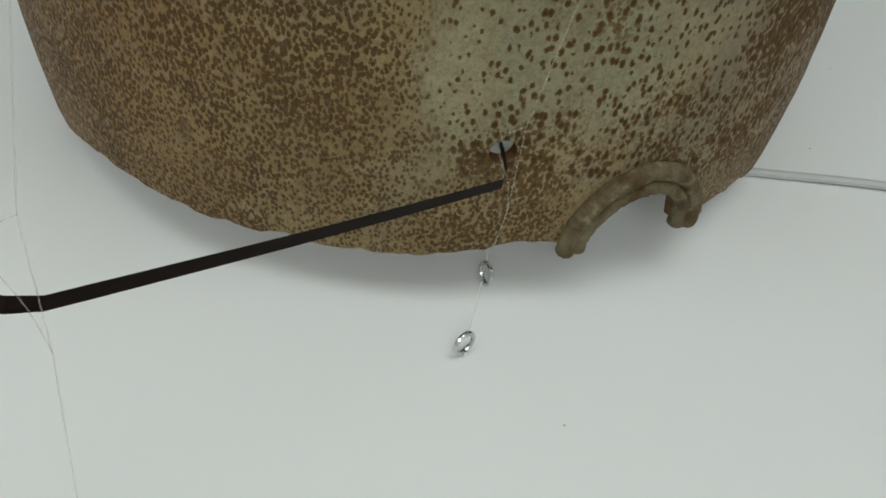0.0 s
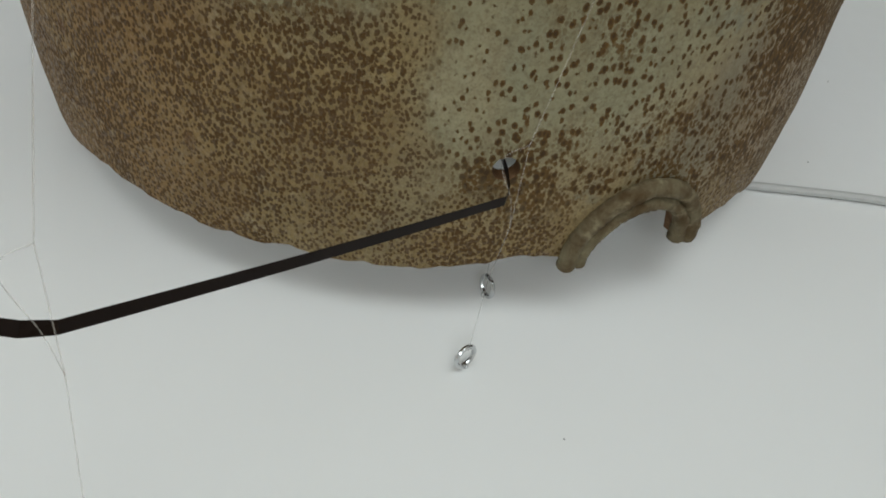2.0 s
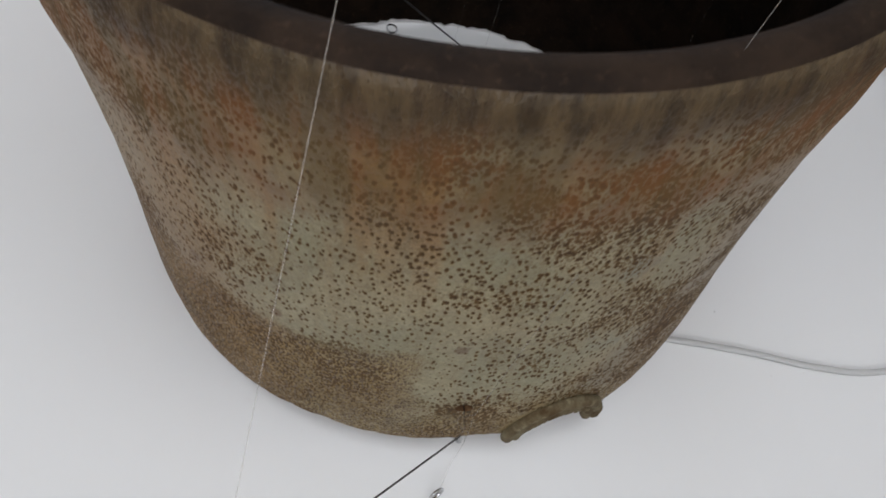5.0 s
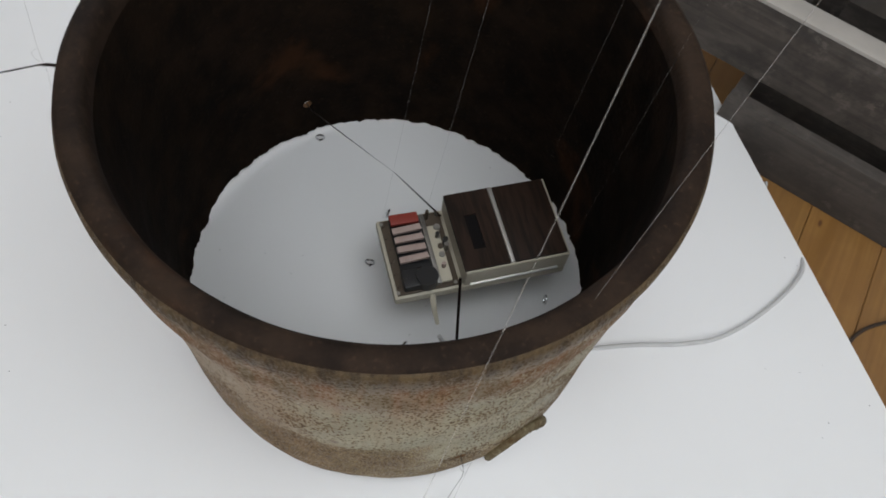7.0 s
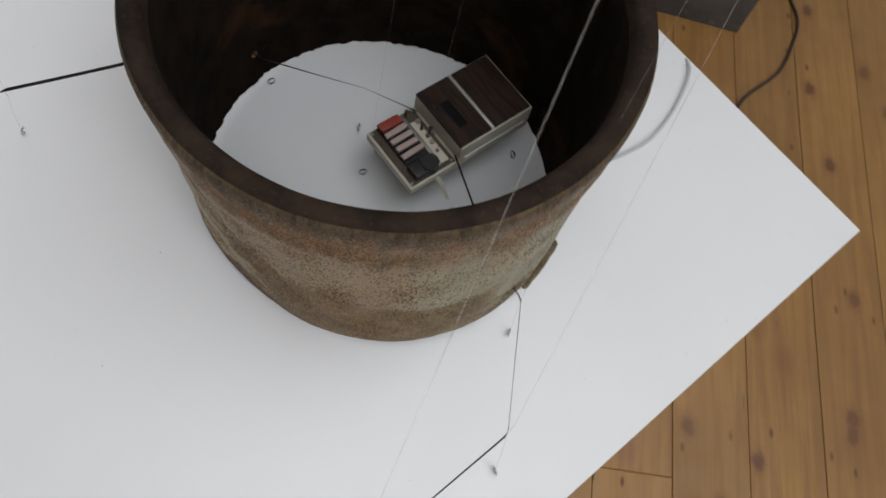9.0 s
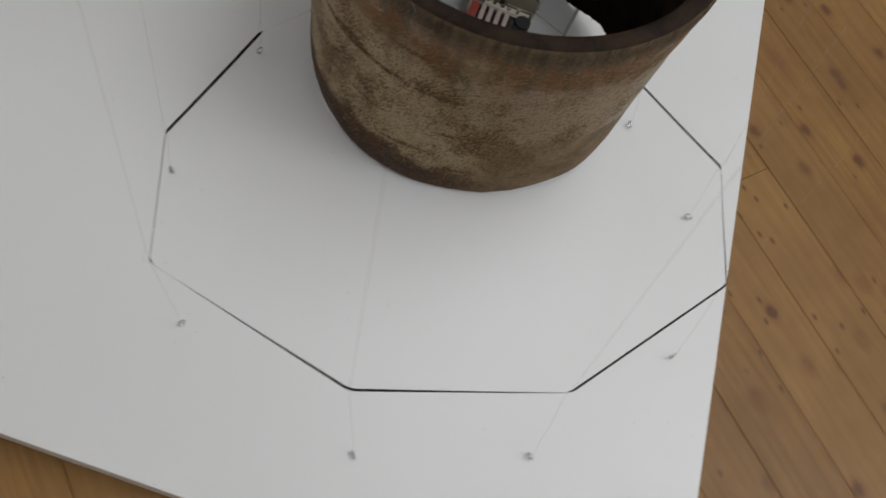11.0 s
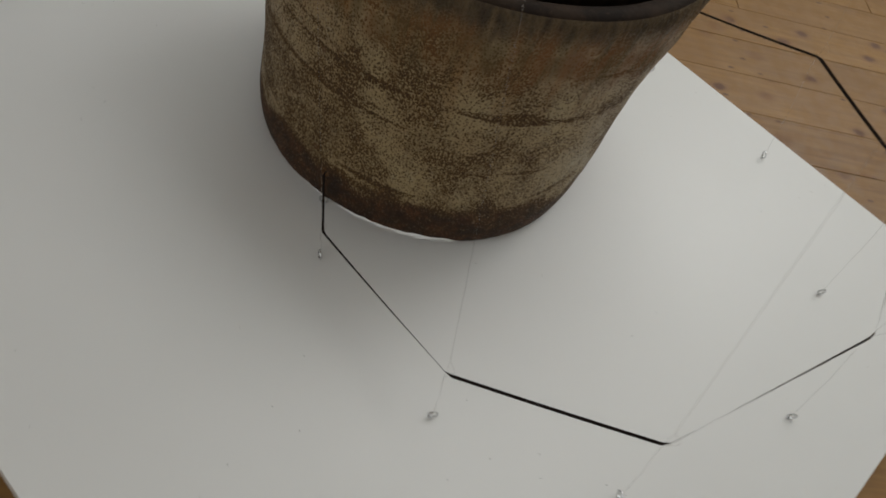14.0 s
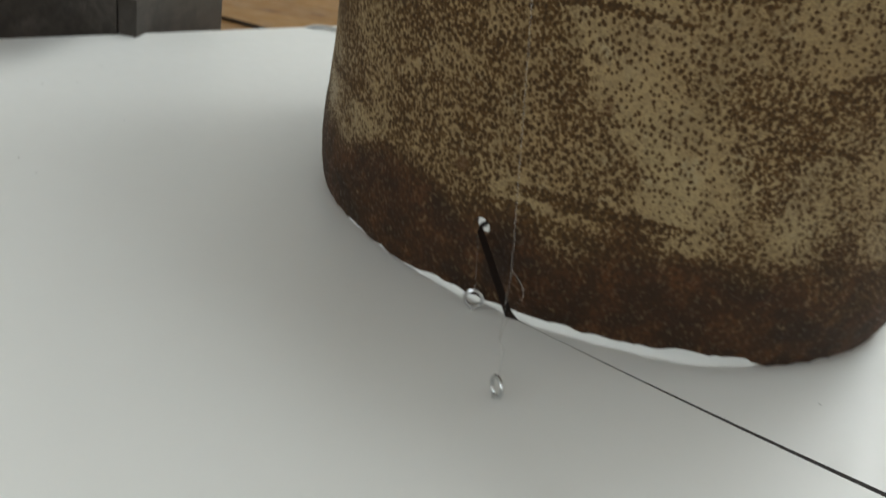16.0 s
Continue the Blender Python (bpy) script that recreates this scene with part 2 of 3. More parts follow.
def rust_material(name, a, b, rough=0.85, spec=0.25, scale=22):
    m = Mat(name)
    n, f = m.noise(scale, 6, 0.65), m.noise(170, 5)
    c = m.mix(m.ramp(n, 0.3, 0.7), a, b)
    c = m.mix(m.ramp(f, 0.55, 0.75, 0, 0.5), c, tuple(v * 1.9 for v in b))
    c = m.mix(m.ramp(m.noise(7, 4, 0.6, warp=0.4), 0.60, 0.74, 0, 0.5), c, tuple(v * k for v, k in zip(b, (3.4, 2.4, 1.6))))
    m.put("Base Color", c).put("Roughness", rough).put("Specular IOR Level", spec)
    return m.bump(m.math("ADD", n, f), 0.5, 0.0015).m


def pine_material():
    """Varnished pine: long grain and dark knots, each plank its own shade."""
    m = Mat("varnished_pine")
    r = m.random()
    co = m.t.nodes.new("ShaderNodeVectorMath")
    co.operation = "ADD"
    comb = m.t.nodes.new("ShaderNodeCombineXYZ")
    m.link(m.math("MULTIPLY", r, 37.0), comb.inputs[0])
    m.link(m.math("MULTIPLY", r, 91.0), comb.inputs[1])
    m.t.links.new(m.co, co.inputs[0])
    m.t.links.new(comb.outputs[0], co.inputs[1])
    p = co.outputs[0]
    knots = m.cells(6.6, m.scaled((0.8, 1.2, 1), p), dims="2D")
    knot = m.ramp(m.math("ADD", knots, m.math("MULTIPLY", m.math("SUBTRACT", m.noise(60, 3, co=p), 0.5), 0.10)), 0.035, 0.095, 1, 0)
    knots2 = m.ramp(m.cells(17, m.scaled((0.6, 1.4, 1), p), dims="2D"), 0.03, 0.10, 1, 0)
    some = m.ramp(m.noise(5.1, 1, co=p), 0.53, 0.58)
    grain = m.noise(1.0, 5, 0.6, co=m.scaled((4, 70, 4), p), warp=0.8)
    c = m.mix(m.ramp(grain, 0.3, 0.7), (0.215, 0.104, 0.025), (0.320, 0.168, 0.044))
    c = m.mix(m.ramp(m.noise(4.5, 5, 0.65, co=p), 0.35, 0.7, 0, 0.6), c, (0.190, 0.085, 0.020))
    c = m.mix(m.math("MULTIPLY", r, 0.35), c, (0.36, 0.200, 0.062))
    c = m.mix(m.math("MULTIPLY", knots2, some), c, (0.105, 0.040, 0.012))
    c = m.mix(m.math("MULTIPLY", knot, m.ramp(m.noise(3.1, 1, co=p), 0.44, 0.54, 0.0, 0.95)), c, (0.060, 0.020, 0.008))
    halo = m.ramp(knots, 0.05, 0.17, 0.45, 0)
    c = m.mix(halo, c, (0.165, 0.062, 0.018), "MIX")
    scratch = m.ramp(m.noise(1.0, 2, 0.5, co=m.scaled((9, 150, 4), p, 0.5), warp=0.3), 0.70, 0.76, 0, 0.7)
    c = m.mix(m.math("MULTIPLY", scratch, m.ramp(m.noise(6.3, 2, co=p), 0.5, 0.6)), c, (0.070, 0.030, 0.012))
    c = m.mix(m.ramp(m.noise(1.7, 4, 0.6), 0.38, 0.66, 0, 0.45), c, (0.150, 0.070, 0.020))
    m.put("Base Color", c).put("Roughness", m.ramp(m.noise(30, 4), 0.3, 0.7, 0.42, 0.6))
    return m.bump(grain, 0.12, 0.0008).m


def grey_wood_material():
    m = Mat("weathered_grey_wood")
    r = m.random()
    grain = m.noise(1.0, 6, 0.65, co=m.scaled((5, 55, 55)), warp=1.1)
    c = m.mix(m.ramp(grain, 0.25, 0.75), (0.030, 0.024, 0.019), (0.078, 0.064, 0.053))
    c = m.mix(m.ramp(m.noise(14, 6, 0.7), 0.42, 0.66, 0, 0.85), c, (0.020, 0.016, 0.013))
    c = m.mix(m.ramp(m.noise(31, 5, 0.7), 0.56, 0.70, 0, 0.6), c, (0.120, 0.100, 0.084))
    c = m.mix(m.math("MULTIPLY", r, 0.25), c, (0.11, 0.10, 0.09))
    c = m.mix(m.ramp(m.cells(9), 0.03, 0.075, 0.9, 0), c, (0.02, 0.018, 0.016))
    m.put("Base Color", c).put("Roughness", 0.85)
    return m.bump(grain, 0.4, 0.0015).m


def walnut_material():
    m = Mat("dark_woodgrain_veneer")
    g = m.noise(1.0, 5, 0.6, co=m.scaled((130, 14, 60)), warp=0.5)
    m.put("Base Color", m.mix(m.ramp(g, 0.3, 0.7), (0.012, 0.007, 0.005), (0.036, 0.020, 0.013)))
    return m.put("Roughness", 0.55).put("Specular IOR Level", 0.2).m


WHITE_BOARD = board_material()
GLAZE = glaze_material()
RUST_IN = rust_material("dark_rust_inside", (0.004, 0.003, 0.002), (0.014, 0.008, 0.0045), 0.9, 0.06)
RUST_RIM = rust_material("worn_dark_rim", (0.010, 0.006, 0.004), (0.030, 0.018, 0.011), 0.75, 0.14)
CRUST = rust_material("grey_green_crust", (0.072, 0.044, 0.018), (0.175, 0.148, 0.090), 0.85, 0.2, 85)
CHIP = rust_material("broken_edge", (0.11, 0.055, 0.025), (0.20, 0.115, 0.055))
PINE = pine_material()
GREY_WOOD = grey_wood_material()
PALE_WOOD = plain("pale_sawn_wood", (0.42, 0.39, 0.35), 0.8, spread=0.2, scale=25, bump=0.2)
PLASTER = plain("white_plaster", (0.78, 0.78, 0.76), 0.9, spread=0.03, scale=6, bump=0.1)
WHITE_PAINT = plain("white_gloss_paint", (0.74, 0.74, 0.73), 0.45, spread=0.04, scale=8)
TAPE = plain("shiny_brown_black_tape", (0.012, 0.0075, 0.006), 0.5, spread=0.2, scale=30)
TAPE.node_tree.nodes["Principled BSDF"].inputs["Specular IOR Level"].default_value = 0.08
NICKEL = plain("bright_nickel", (0.62, 0.63, 0.64), 0.2, 1.0, spread=0.08, scale=300)
NYLON = plain("clear_nylon", (0.66, 0.63, 0.58), 0.3, spread=0.05, scale=200)
NYLON.node_tree.nodes["Principled BSDF"].inputs["Alpha"].default_value = 0.20
CREAM = plain("yellowed_cream_plastic", (0.50, 0.46, 0.36), 0.42, spread=0.1, scale=60)
SILVER = plain("brushed_silver_trim", (0.62, 0.60, 0.56), 0.35, 0.7, spread=0.08, scale=90)
WALNUT = walnut_material()
DARK_WINDOW = plain("dark_window_plastic", (0.007, 0.006, 0.006), 0.6, spread=0.2, scale=60)
DARK_WINDOW.node_tree.nodes["Principled BSDF"].inputs["Specular IOR Level"].default_value = 0.1
RED = plain("red_key_plastic", (0.26, 0.040, 0.028), 0.4, spread=0.15, scale=80)
PINK = plain("pale_pinkish_key_plastic", (0.40, 0.30, 0.265), 0.42, spread=0.12, scale=80)
BLACK = plain("black_plastic", (0.012, 0.012, 0.013), 0.4, spread=0.2, scale=60)
STEEL = plain("dull_steel", (0.32, 0.31, 0.29), 0.4, 0.9, spread=0.2, scale=120)
BOARD_BROWN = plain("brown_circuit_board", (0.075, 0.055, 0.036), 0.6, spread=0.25, scale=90)
CABLE_GREY = plain("pale_grey_cable", (0.48, 0.48, 0.47), 0.45, spread=0.06, scale=60)
CABLE_BROWN = plain("dark_brown_cable", (0.030, 0.018, 0.012), 0.5, spread=0.2, scale=60)


# ---- builders ----
def mesh_from(bm, name, mats, smooth=True, angle=35):
    bmesh.ops.recalc_face_normals(bm, faces=bm.faces)
    me = bpy.data.meshes.new(name)
    bm.to_mesh(me)
    bm.free()
    for m in mats if isinstance(mats, (list, tuple)) else [mats]:
        me.materials.append(m)
    if smooth:
        me.shade_smooth()
        me.set_sharp_from_angle(angle=radians(angle))
    return me


def part(name, bm, material, parent=None, label="", smooth=True):
    """A bmesh as one mesh object, under a thing or a part."""
    ob = new(name, mesh_from(bm, name, material, smooth))
    if parent:
        ob.parent = parent
    return tagged(ob, label)


def thing(name, label, category, group="", at=(0, 0, 0), turn=0):
    ob = new(name)
    ob.empty_display_size = 0.02
    ob.matrix_world = pose(*at, 0, 0, turn)
    return tagged(ob, label, category, group)


def box(x0, x1, y0, y1, z0, z1, bevel=0.0, seg=2, bm=None):
    own = bmesh.new()
    bmesh.ops.create_cube(own, size=1)
    for v in own.verts:
        v.co = Vector(((x0 + x1) / 2 + v.co.x * (x1 - x0), (y0 + y1) / 2 + v.co.y * (y1 - y0), (z0 + z1) / 2 + v.co.z * (z1 - z0)))
    if bevel:
        bmesh.ops.bevel(own, geom=own.edges[:], offset=bevel, segments=seg, affect="EDGES", profile=0.6)
    if bm is None:
        return own
    tmp = bpy.data.meshes.new("tmp")
    own.to_mesh(tmp)
    own.free()
    bm.from_mesh(tmp)
    bpy.data.meshes.remove(tmp)
    return bm


def tube(points, radius, sides=8, bm=None, closed=False):
    """A round bar along points."""
    bm = bm or bmesh.new()
    pts = [Vector(p) for p in points]
    rings, n = [], len(pts)
    side = None
    for i, p in enumerate(pts):
        a = pts[(i - 1) % n] if closed or i else p
        b = pts[(i + 1) % n] if closed or i < n - 1 else p
        d = (b - a).normalized()
        if side is None:
            side = d.orthogonal().normalized()
        side = (side - d * side.dot(d)).normalized()
        up = d.cross(side)
        r = radius(i / max(1, n - 1)) if callable(radius) else radius
        rings.append([bm.verts.new(p + (side * math.cos(k * math.tau / sides) + up * math.sin(k * math.tau / sides)) * r) for k in range(sides)])
    for i in range(n if closed else n - 1):
        a, b = rings[i], rings[(i + 1) % n]
        for k in range(sides):
            bm.faces.new((a[k], a[(k + 1) % sides], b[(k + 1) % sides], b[k]))
    if not closed:
        bm.faces.new(rings[0][::-1])
        bm.faces.new(rings[-1])
    return bm


def curve_points(ctrl, steps=8):
    """A smooth line through control points."""
    c = [Vector(p) for p in ctrl]
    out = []
    for i in range(len(c) - 1):
        p0, p1, p2, p3 = c[max(0, i - 1)], c[i], c[i + 1], c[min(len(c) - 1, i + 2)]
        for k in range(steps):
            t = k / steps
            out.append(0.5 * ((2 * p1) + (p2 - p0) * t + (2 * p0 - 5 * p1 + 4 * p2 - p3) * t * t + (3 * p1 - p0 - 3 * p2 + p3) * t ** 3))
    return out + [c[-1]]


# ---- the room ----
X0, X1, Y0, Y1, FLOOR, CEIL = ROOM
W = 0.15


def structure(name, bm, mat, label, category):
    return tagged(part(name, bm, mat, smooth=False), label, category, kind="structure")


structure("subfloor", box(X0 - W, X1 + W, Y0 - W, Y1 + W, FLOOR - 0.12, FLOOR - 0.022), BOARD_BROWN, "dark base under the floor planks", "floor")
sk = SKYLIGHT
bm = box(X0 - W, X1 + W, Y0 - W, sk[2], CEIL, CEIL + W)
box(X0 - W, X1 + W, sk[3], Y1 + W, CEIL, CEIL + W, bm=bm)
box(X0 - W, sk[0], sk[2], sk[3], CEIL, CEIL + W, bm=bm)
box(sk[1], X1 + W, sk[2], sk[3], CEIL, CEIL + W, bm=bm)
structure("ceiling", bm, PLASTER, "plain white plaster ceiling with a skylight opening", "ceiling")
# this opening is added to let the north fill lamp through
wi = NORTH_FILL
bm = box(X0 - W, X1 + W, Y1, Y1 + W, FLOOR - 0.1, wi[2])
box(X0 - W, X1 + W, Y1, Y1 + W, wi[3], CEIL, bm=bm)
box(X0 - W, wi[0], Y1, Y1 + W, wi[2], wi[3], bm=bm)
box(wi[1], X1 + W, Y1, Y1 + W, wi[2], wi[3], bm=bm)
structure("wall_north", bm, PLASTER, "white plastered wall with an opening for a lamp", "wall")
structure("wall_east", box(X1, X1 + W, Y0, Y1, FLOOR - 0.1, CEIL), PLASTER, "plain white plastered wall", "wall")
structure("wall_west", box(X0 - W, X0, Y0, Y1, FLOOR - 0.1, CEIL), PLASTER, "plain white plastered wall", "wall")
wi = WINDOW
bm = box(X0 - W, X1 + W, Y0 - W, Y0, FLOOR - 0.1, wi[2])
box(X0 - W, X1 + W, Y0 - W, Y0, wi[3], CEIL, bm=bm)
box(X0 - W, wi[0], Y0 - W, Y0, wi[2], wi[3], bm=bm)
box(wi[1], X1 + W, Y0 - W, Y0, wi[2], wi[3], bm=bm)
structure("wall_south", bm, PLASTER, "white plastered wall with an opening for a lamp", "wall")

# ---- the white platform ----
bm = box(-0.785, 0.552, -0.50, 0.733, FLOOR, 0.0)
for v in bm.verts:                                        # the south edge is cut a little askew
    if v.co.y < 0:
        v.co.y = -0.4965 + 0.026 * (v.co.x + 0.1)
bmesh.ops.bevel(bm, geom=bm.edges[:], offset=0.0015, segments=2, affect="EDGES", profile=0.6)
platform = part("display_platform", bm, WHITE_BOARD)
tagged(platform, "low white painted board platform lying on the plank floor", "platform")


# ---- the vessel ----
def smooth_noise(a, f, k):
    return noise.noise(Vector((math.cos(a) * f, math.sin(a) * f, k)))


def foot_height(a):
    """Height of the broken lower edge over the board, by the bearing in degrees."""
    r = radians(a)
    n = 0.0035 * smooth_noise(r, 5, 1.3) + 0.0032 * smooth_noise(r, 14, 4.1) + 0.0022 * smooth_noise(r, 34, 2.2)
    z = 0.0035 + n
    d = (a + 95 + 180) % 360 - 180
    up = min(1, max(0, (66 - abs(d)) / 24))
    z += 0.029 * up * up * (3 - 2 * up)
    d = (a - 118 + 180) % 360 - 180
    up = min(1, max(0, (36 - abs(d)) / 20))
    z += 0.0045 * up * up * (3 - 2 * up)
    z += 0.008 * math.exp(-((a + 84.5) / 5.5) ** 2)
    if -77.5 < a < -64.5:                                # the arched notch
        z = max(z, 0.034 + 0.033 * math.sqrt(max(0, 1 - ((a + 71.0) / 6.6) ** 2)))
    return max(0.0006, z)


PROFILE = [(0.2520, 0.0000), (0.2555, 0.0120), (0.2585, 0.0300), (0.2605, 0.0550), (0.2612, 0.0900), (0.2615, 0.1400), (0.2640, 0.1900),
           (0.2652, 0.2400), (0.2668, 0.2800), (0.2708, 0.3183), (0.2710, 0.3457), (0.2730, 0.3567), (0.2742, 0.3687), (0.2755, 0.3796),
           (0.2750, 0.3895), (0.2722, 0.3967), (0.2670, 0.4004), (0.2570, 0.4010), (0.2518, 0.3983), (0.2485, 0.3917), (0.2468, 0.3786),
           (0.2470, 0.3457), (0.2490, 0.2800), (0.2530, 0.2000), (0.2535, 0.1000), (0.2525, 0.0500), (0.2505, 0.0250), (0.2465, 0.0000)]
RIM_FROM, RIM_TO = 15, 20


def shell_radius(z, outer=True):
    pr = PROFILE[:11] if outer else PROFILE[:RIM_TO - 1:-1]
    for (r0, z0), (r1, z1) in zip(pr, pr[1:]):
        if z0 <= z <= z1:
            return r0 + (r1 - r0) * (z - z0) / (z1 - z0)
    return pr[-1][0]


def on_shell(a, z, out=0.0):
    """A point on the outside of the vessel at a bearing in degrees and a height."""
    r, q = shell_radius(z) + out, radians(a)
    return Vector((r * math.cos(q) - 0.008 * z, r * math.sin(q) + 0.006 + 0.008 * z, z))


def out_of_round(a, z):
    """How far the wall falls short of a circle at a bearing and a height."""
    d = 0.0
    for centre, spread, deep, low in ((-165, 26, 0.0108, 1.0), (-36, 20, 0.0055, 0.9), (46, 18, 0.0085, 0.35)):
        d += deep * math.exp(-(((a - centre + 180) % 360 - 180) / spread) ** 2) * (low + (1 - low) * min(1, z / 0.1))
    return d * min(1, (0.34 - z) / 0.13)


def vessel_mesh():
    bm = bmesh.new()
    n = 360
    cols = []
    for i in range(n):
        a = i * 360 / n - 180
        q = radians(a)
        f = foot_height(a)
        col = []
        fine = []
        for j in range(len(PROFILE) - 1):                # finer steps along the walls
            (r0, z0), (r1, z1) = PROFILE[j], PROFILE[j + 1]
            k = max(1, round(abs(z1 - z0) / 0.012))
            fine += [(r0 + (r1 - r0) * t / k, z0 + (z1 - z0) * t / k, j) for t in range(k)]
        fine.append((*PROFILE[-1], len(PROFILE) - 1))
        for r, z, j in fine:
            if z < 0.335:
                z = f + (z / 0.335) * (0.335 - f)          # the walls end at the broken edge
                rr = shell_radius(z, j < 14)
                r = r + (rr - r) * (1 - z / 0.335)
                r -= out_of_round(a, z)
                r += 0.0011 * noise.noise(Vector((math.cos(q) * 3, math.sin(q) * 3, z * 14))) + 0.0005 * noise.noise(Vector((math.cos(q) * 14, math.sin(q) * 14, z * 50)))
                if j > RIM_TO and z < 0.03:                # chipped inner edge
                    r += (0.004 * smooth_noise(q, 16, 9.1) + 0.003 * smooth_noise(q, 40, 5.5)) * (1 - z / 0.03)
                if j < RIM_FROM:                         # shallow slanting furrows
                    for zc, sl, a0, a1, dep in ((0.098, 0.00022, 95, 215, 0.0016), (0.150, 0.0004, 95, 170, 0.0010), (0.165, -0.0012, -75, -25, 0.0012), (0.135, -0.001, -72, -30, 0.0010)):
                        w = (a + 360) % 360 if a0 > 90 else a
                        if a0 < w < a1:
                            e = min(1, (w - a0) / 15, (a1 - w) / 15)
                            zz = zc + sl * (w - (a0 + a1) / 2) + 0.006 * noise.noise(Vector((w * 0.05, zc * 30, 0)))
                            r -= dep * e * math.exp(-((z - zz) / 0.004) ** 2)
            else:
                r += 0.0006 * noise.noise(Vector((math.cos(q) * 5, math.sin(q) * 5, 7)))
            col.append((bm.verts.new((r * math.cos(q) - 0.008 * z, r * math.sin(q) + 0.006 + 0.008 * z, z)), j))
        cols.append(col)
    m = len(cols[0])
    for i in range(n):
        a, b = cols[i], cols[(i + 1) % n]
        for k in range(m - 1):
            fc = bm.faces.new((a[k][0], b[k][0], b[k + 1][0], a[k + 1][0]))
            j = a[k][1]
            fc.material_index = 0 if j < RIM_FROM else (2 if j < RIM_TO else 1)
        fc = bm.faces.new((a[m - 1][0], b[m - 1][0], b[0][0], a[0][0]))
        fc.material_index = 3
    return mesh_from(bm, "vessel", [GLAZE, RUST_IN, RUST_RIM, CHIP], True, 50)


HOLES = [(-87.8, 0.095, 0.0062), (101.9, 0.057, 0.0060)]    # bearing, height, radius


def cut_holes(ob):
    """Drill the two tape holes through the wall."""
    cutters = []
    for a, z, r in HOLES:
        bm = bmesh.new()
        p, q = on_shell(a, z, 0.02), on_shell(a, z, -0.04)
        tube([p, q], r, 20, bm)
        c = new("drill", mesh_from(bm, "drill", CHIP))
        mod = ob.modifiers.new("hole", "BOOLEAN")
        mod.operation, mod.object, mod.solver = "DIFFERENCE", c, "EXACT"
        cutters.append(c)
    bpy.context.view_layer.update()
    me = bpy.data.meshes.new_from_object(ob.evaluated_get(bpy.context.evaluated_depsgraph_get()))
    ob.modifiers.clear()
    ob.data = me
    me.set_sharp_from_angle(angle=radians(50))
    for c in cutters:
        old = c.data
        bpy.data.objects.remove(c)
        bpy.data.meshes.remove(old)


vessel = thing("vessel", "large round rusty speckled vessel with a broken foot, open top", "vessel")
shell = new("wall", vessel_mesh())
cut_holes(shell)
shell.parent = vessel
# raised moulding round the arched notch
bm = bmesh.new()
for drop, out, size, seed in ((0.0, 0.0016, 0.0050, 3), (0.0085, 0.0026, 0.0037, 8)):     # two ridges side by side
    ctrl = []
    for i in range(64):
        q = i / 63
        th = radians(184 - 186 * q)
        a = -71.2 + (7.9 - drop * 160) * math.cos(th)
        z = 0.036 + (0.0395 - drop) * math.sin(th)
        ctrl.append(on_shell(a, z, out + 0.0012 * noise.noise(Vector((q * 9, 0, seed)))))
    tube(ctrl, lambda t: size * (0.95 + 0.08 * noise.noise(Vector((t * 12, 1, seed))) + 0.14 * noise.noise(Vector((t * 38, 4, seed)))) * (1 + 0.45 * max(0, (t - 0.75) / 0.25)), 14, bm)
for v in bm.verts:                                         # crust and lumps
    v.co += v.co.normalized() * (0.0008 * noise.noise(v.co * 190) + 0.0007 * noise.noise(v.co * 430))
part("broken_moulding", bm, [CRUST], vessel, "crusty raised moulding round a broken arched notch")

# ---- screw eyes, threads and tape ----
EYES = [(-0.001, -0.285), (-0.133, -0.414), (-0.376, -0.433), (-0.589, -0.263), (-0.666, -0.036), (-0.581, 0.239), (-0.375, 0.351), (-0.127, 0.319)]
TURNS = [(0.009, -0.271, 0.092), (-0.131, -0.394, 0.151), (-0.351, -0.402, 0.215), (-0.571, -0.230, 0.251), (-0.643, -0.003, 0.220),
         (-0.570, 0.266, 0.173), (-0.368, 0.351, 0.099), (-0.123, 0.318, 0.050)]
INNER = [(0.014, -0.238), (-0.060, 0.260), (-0.043, 0.233), (0.019, 0.094), (-0.020, 0.028), (0.182, -0.073), (-0.006, -0.090)]
LEANS = [(0.25, 0.116), (0.185, 0.16)] + [(0.14, 0.07)] * 6   # how the threads lean on their way up


def screw_eye():
    bm = bmesh.new()
    R, w = 0.0056, 0.00120
    tube([(math.sin(a) * R, 0, 0.0080 - math.cos(a) * R) for a in (0.10 + k * (math.tau - 0.35) / 20 for k in range(21))], w, 8, bm)
    tube([(0, 0, 0.0030), (0, 0, 0.0012), (0, 0, -0.004)], w, 8, bm)
    for k in range(3):
        z = 0.0003 + k * 0.0006
        tube([(math.cos(a) * w, math.sin(a) * w, z + a * 0.00008) for a in (j * math.tau / 8 for j in range(8))], 0.00028, 5, bm, closed=True)
    return mesh_from(bm, "screw_eye", NICKEL)


EYE = screw_eye()
random.seed(4)
for x, y in EYES + INNER:
    ob = new("screw_eye", EYE)
    rx, ry, rz = random.uniform(-8, 8), random.uniform(-8, 8), random.uniform(0, 180)
    ob.matrix_world = pose(x, y, 0, rx, ry, 35 if (x, y) == EYES[0] else rz)
    tagged(ob, "small shiny nickel screw eye in the white board", "screw eye", "screw eyes in the board")


def thread(points, r=0.00022, tail=None):
    bm = tube(points, r, 5)
    for t in tail or []:
        tube(t, r * 0.9, 5, bm)
    ob = part("nylon_thread", bm, NYLON)
    tagged(ob, "thin pale nylon thread running up to the ceiling", "thread", "threads")


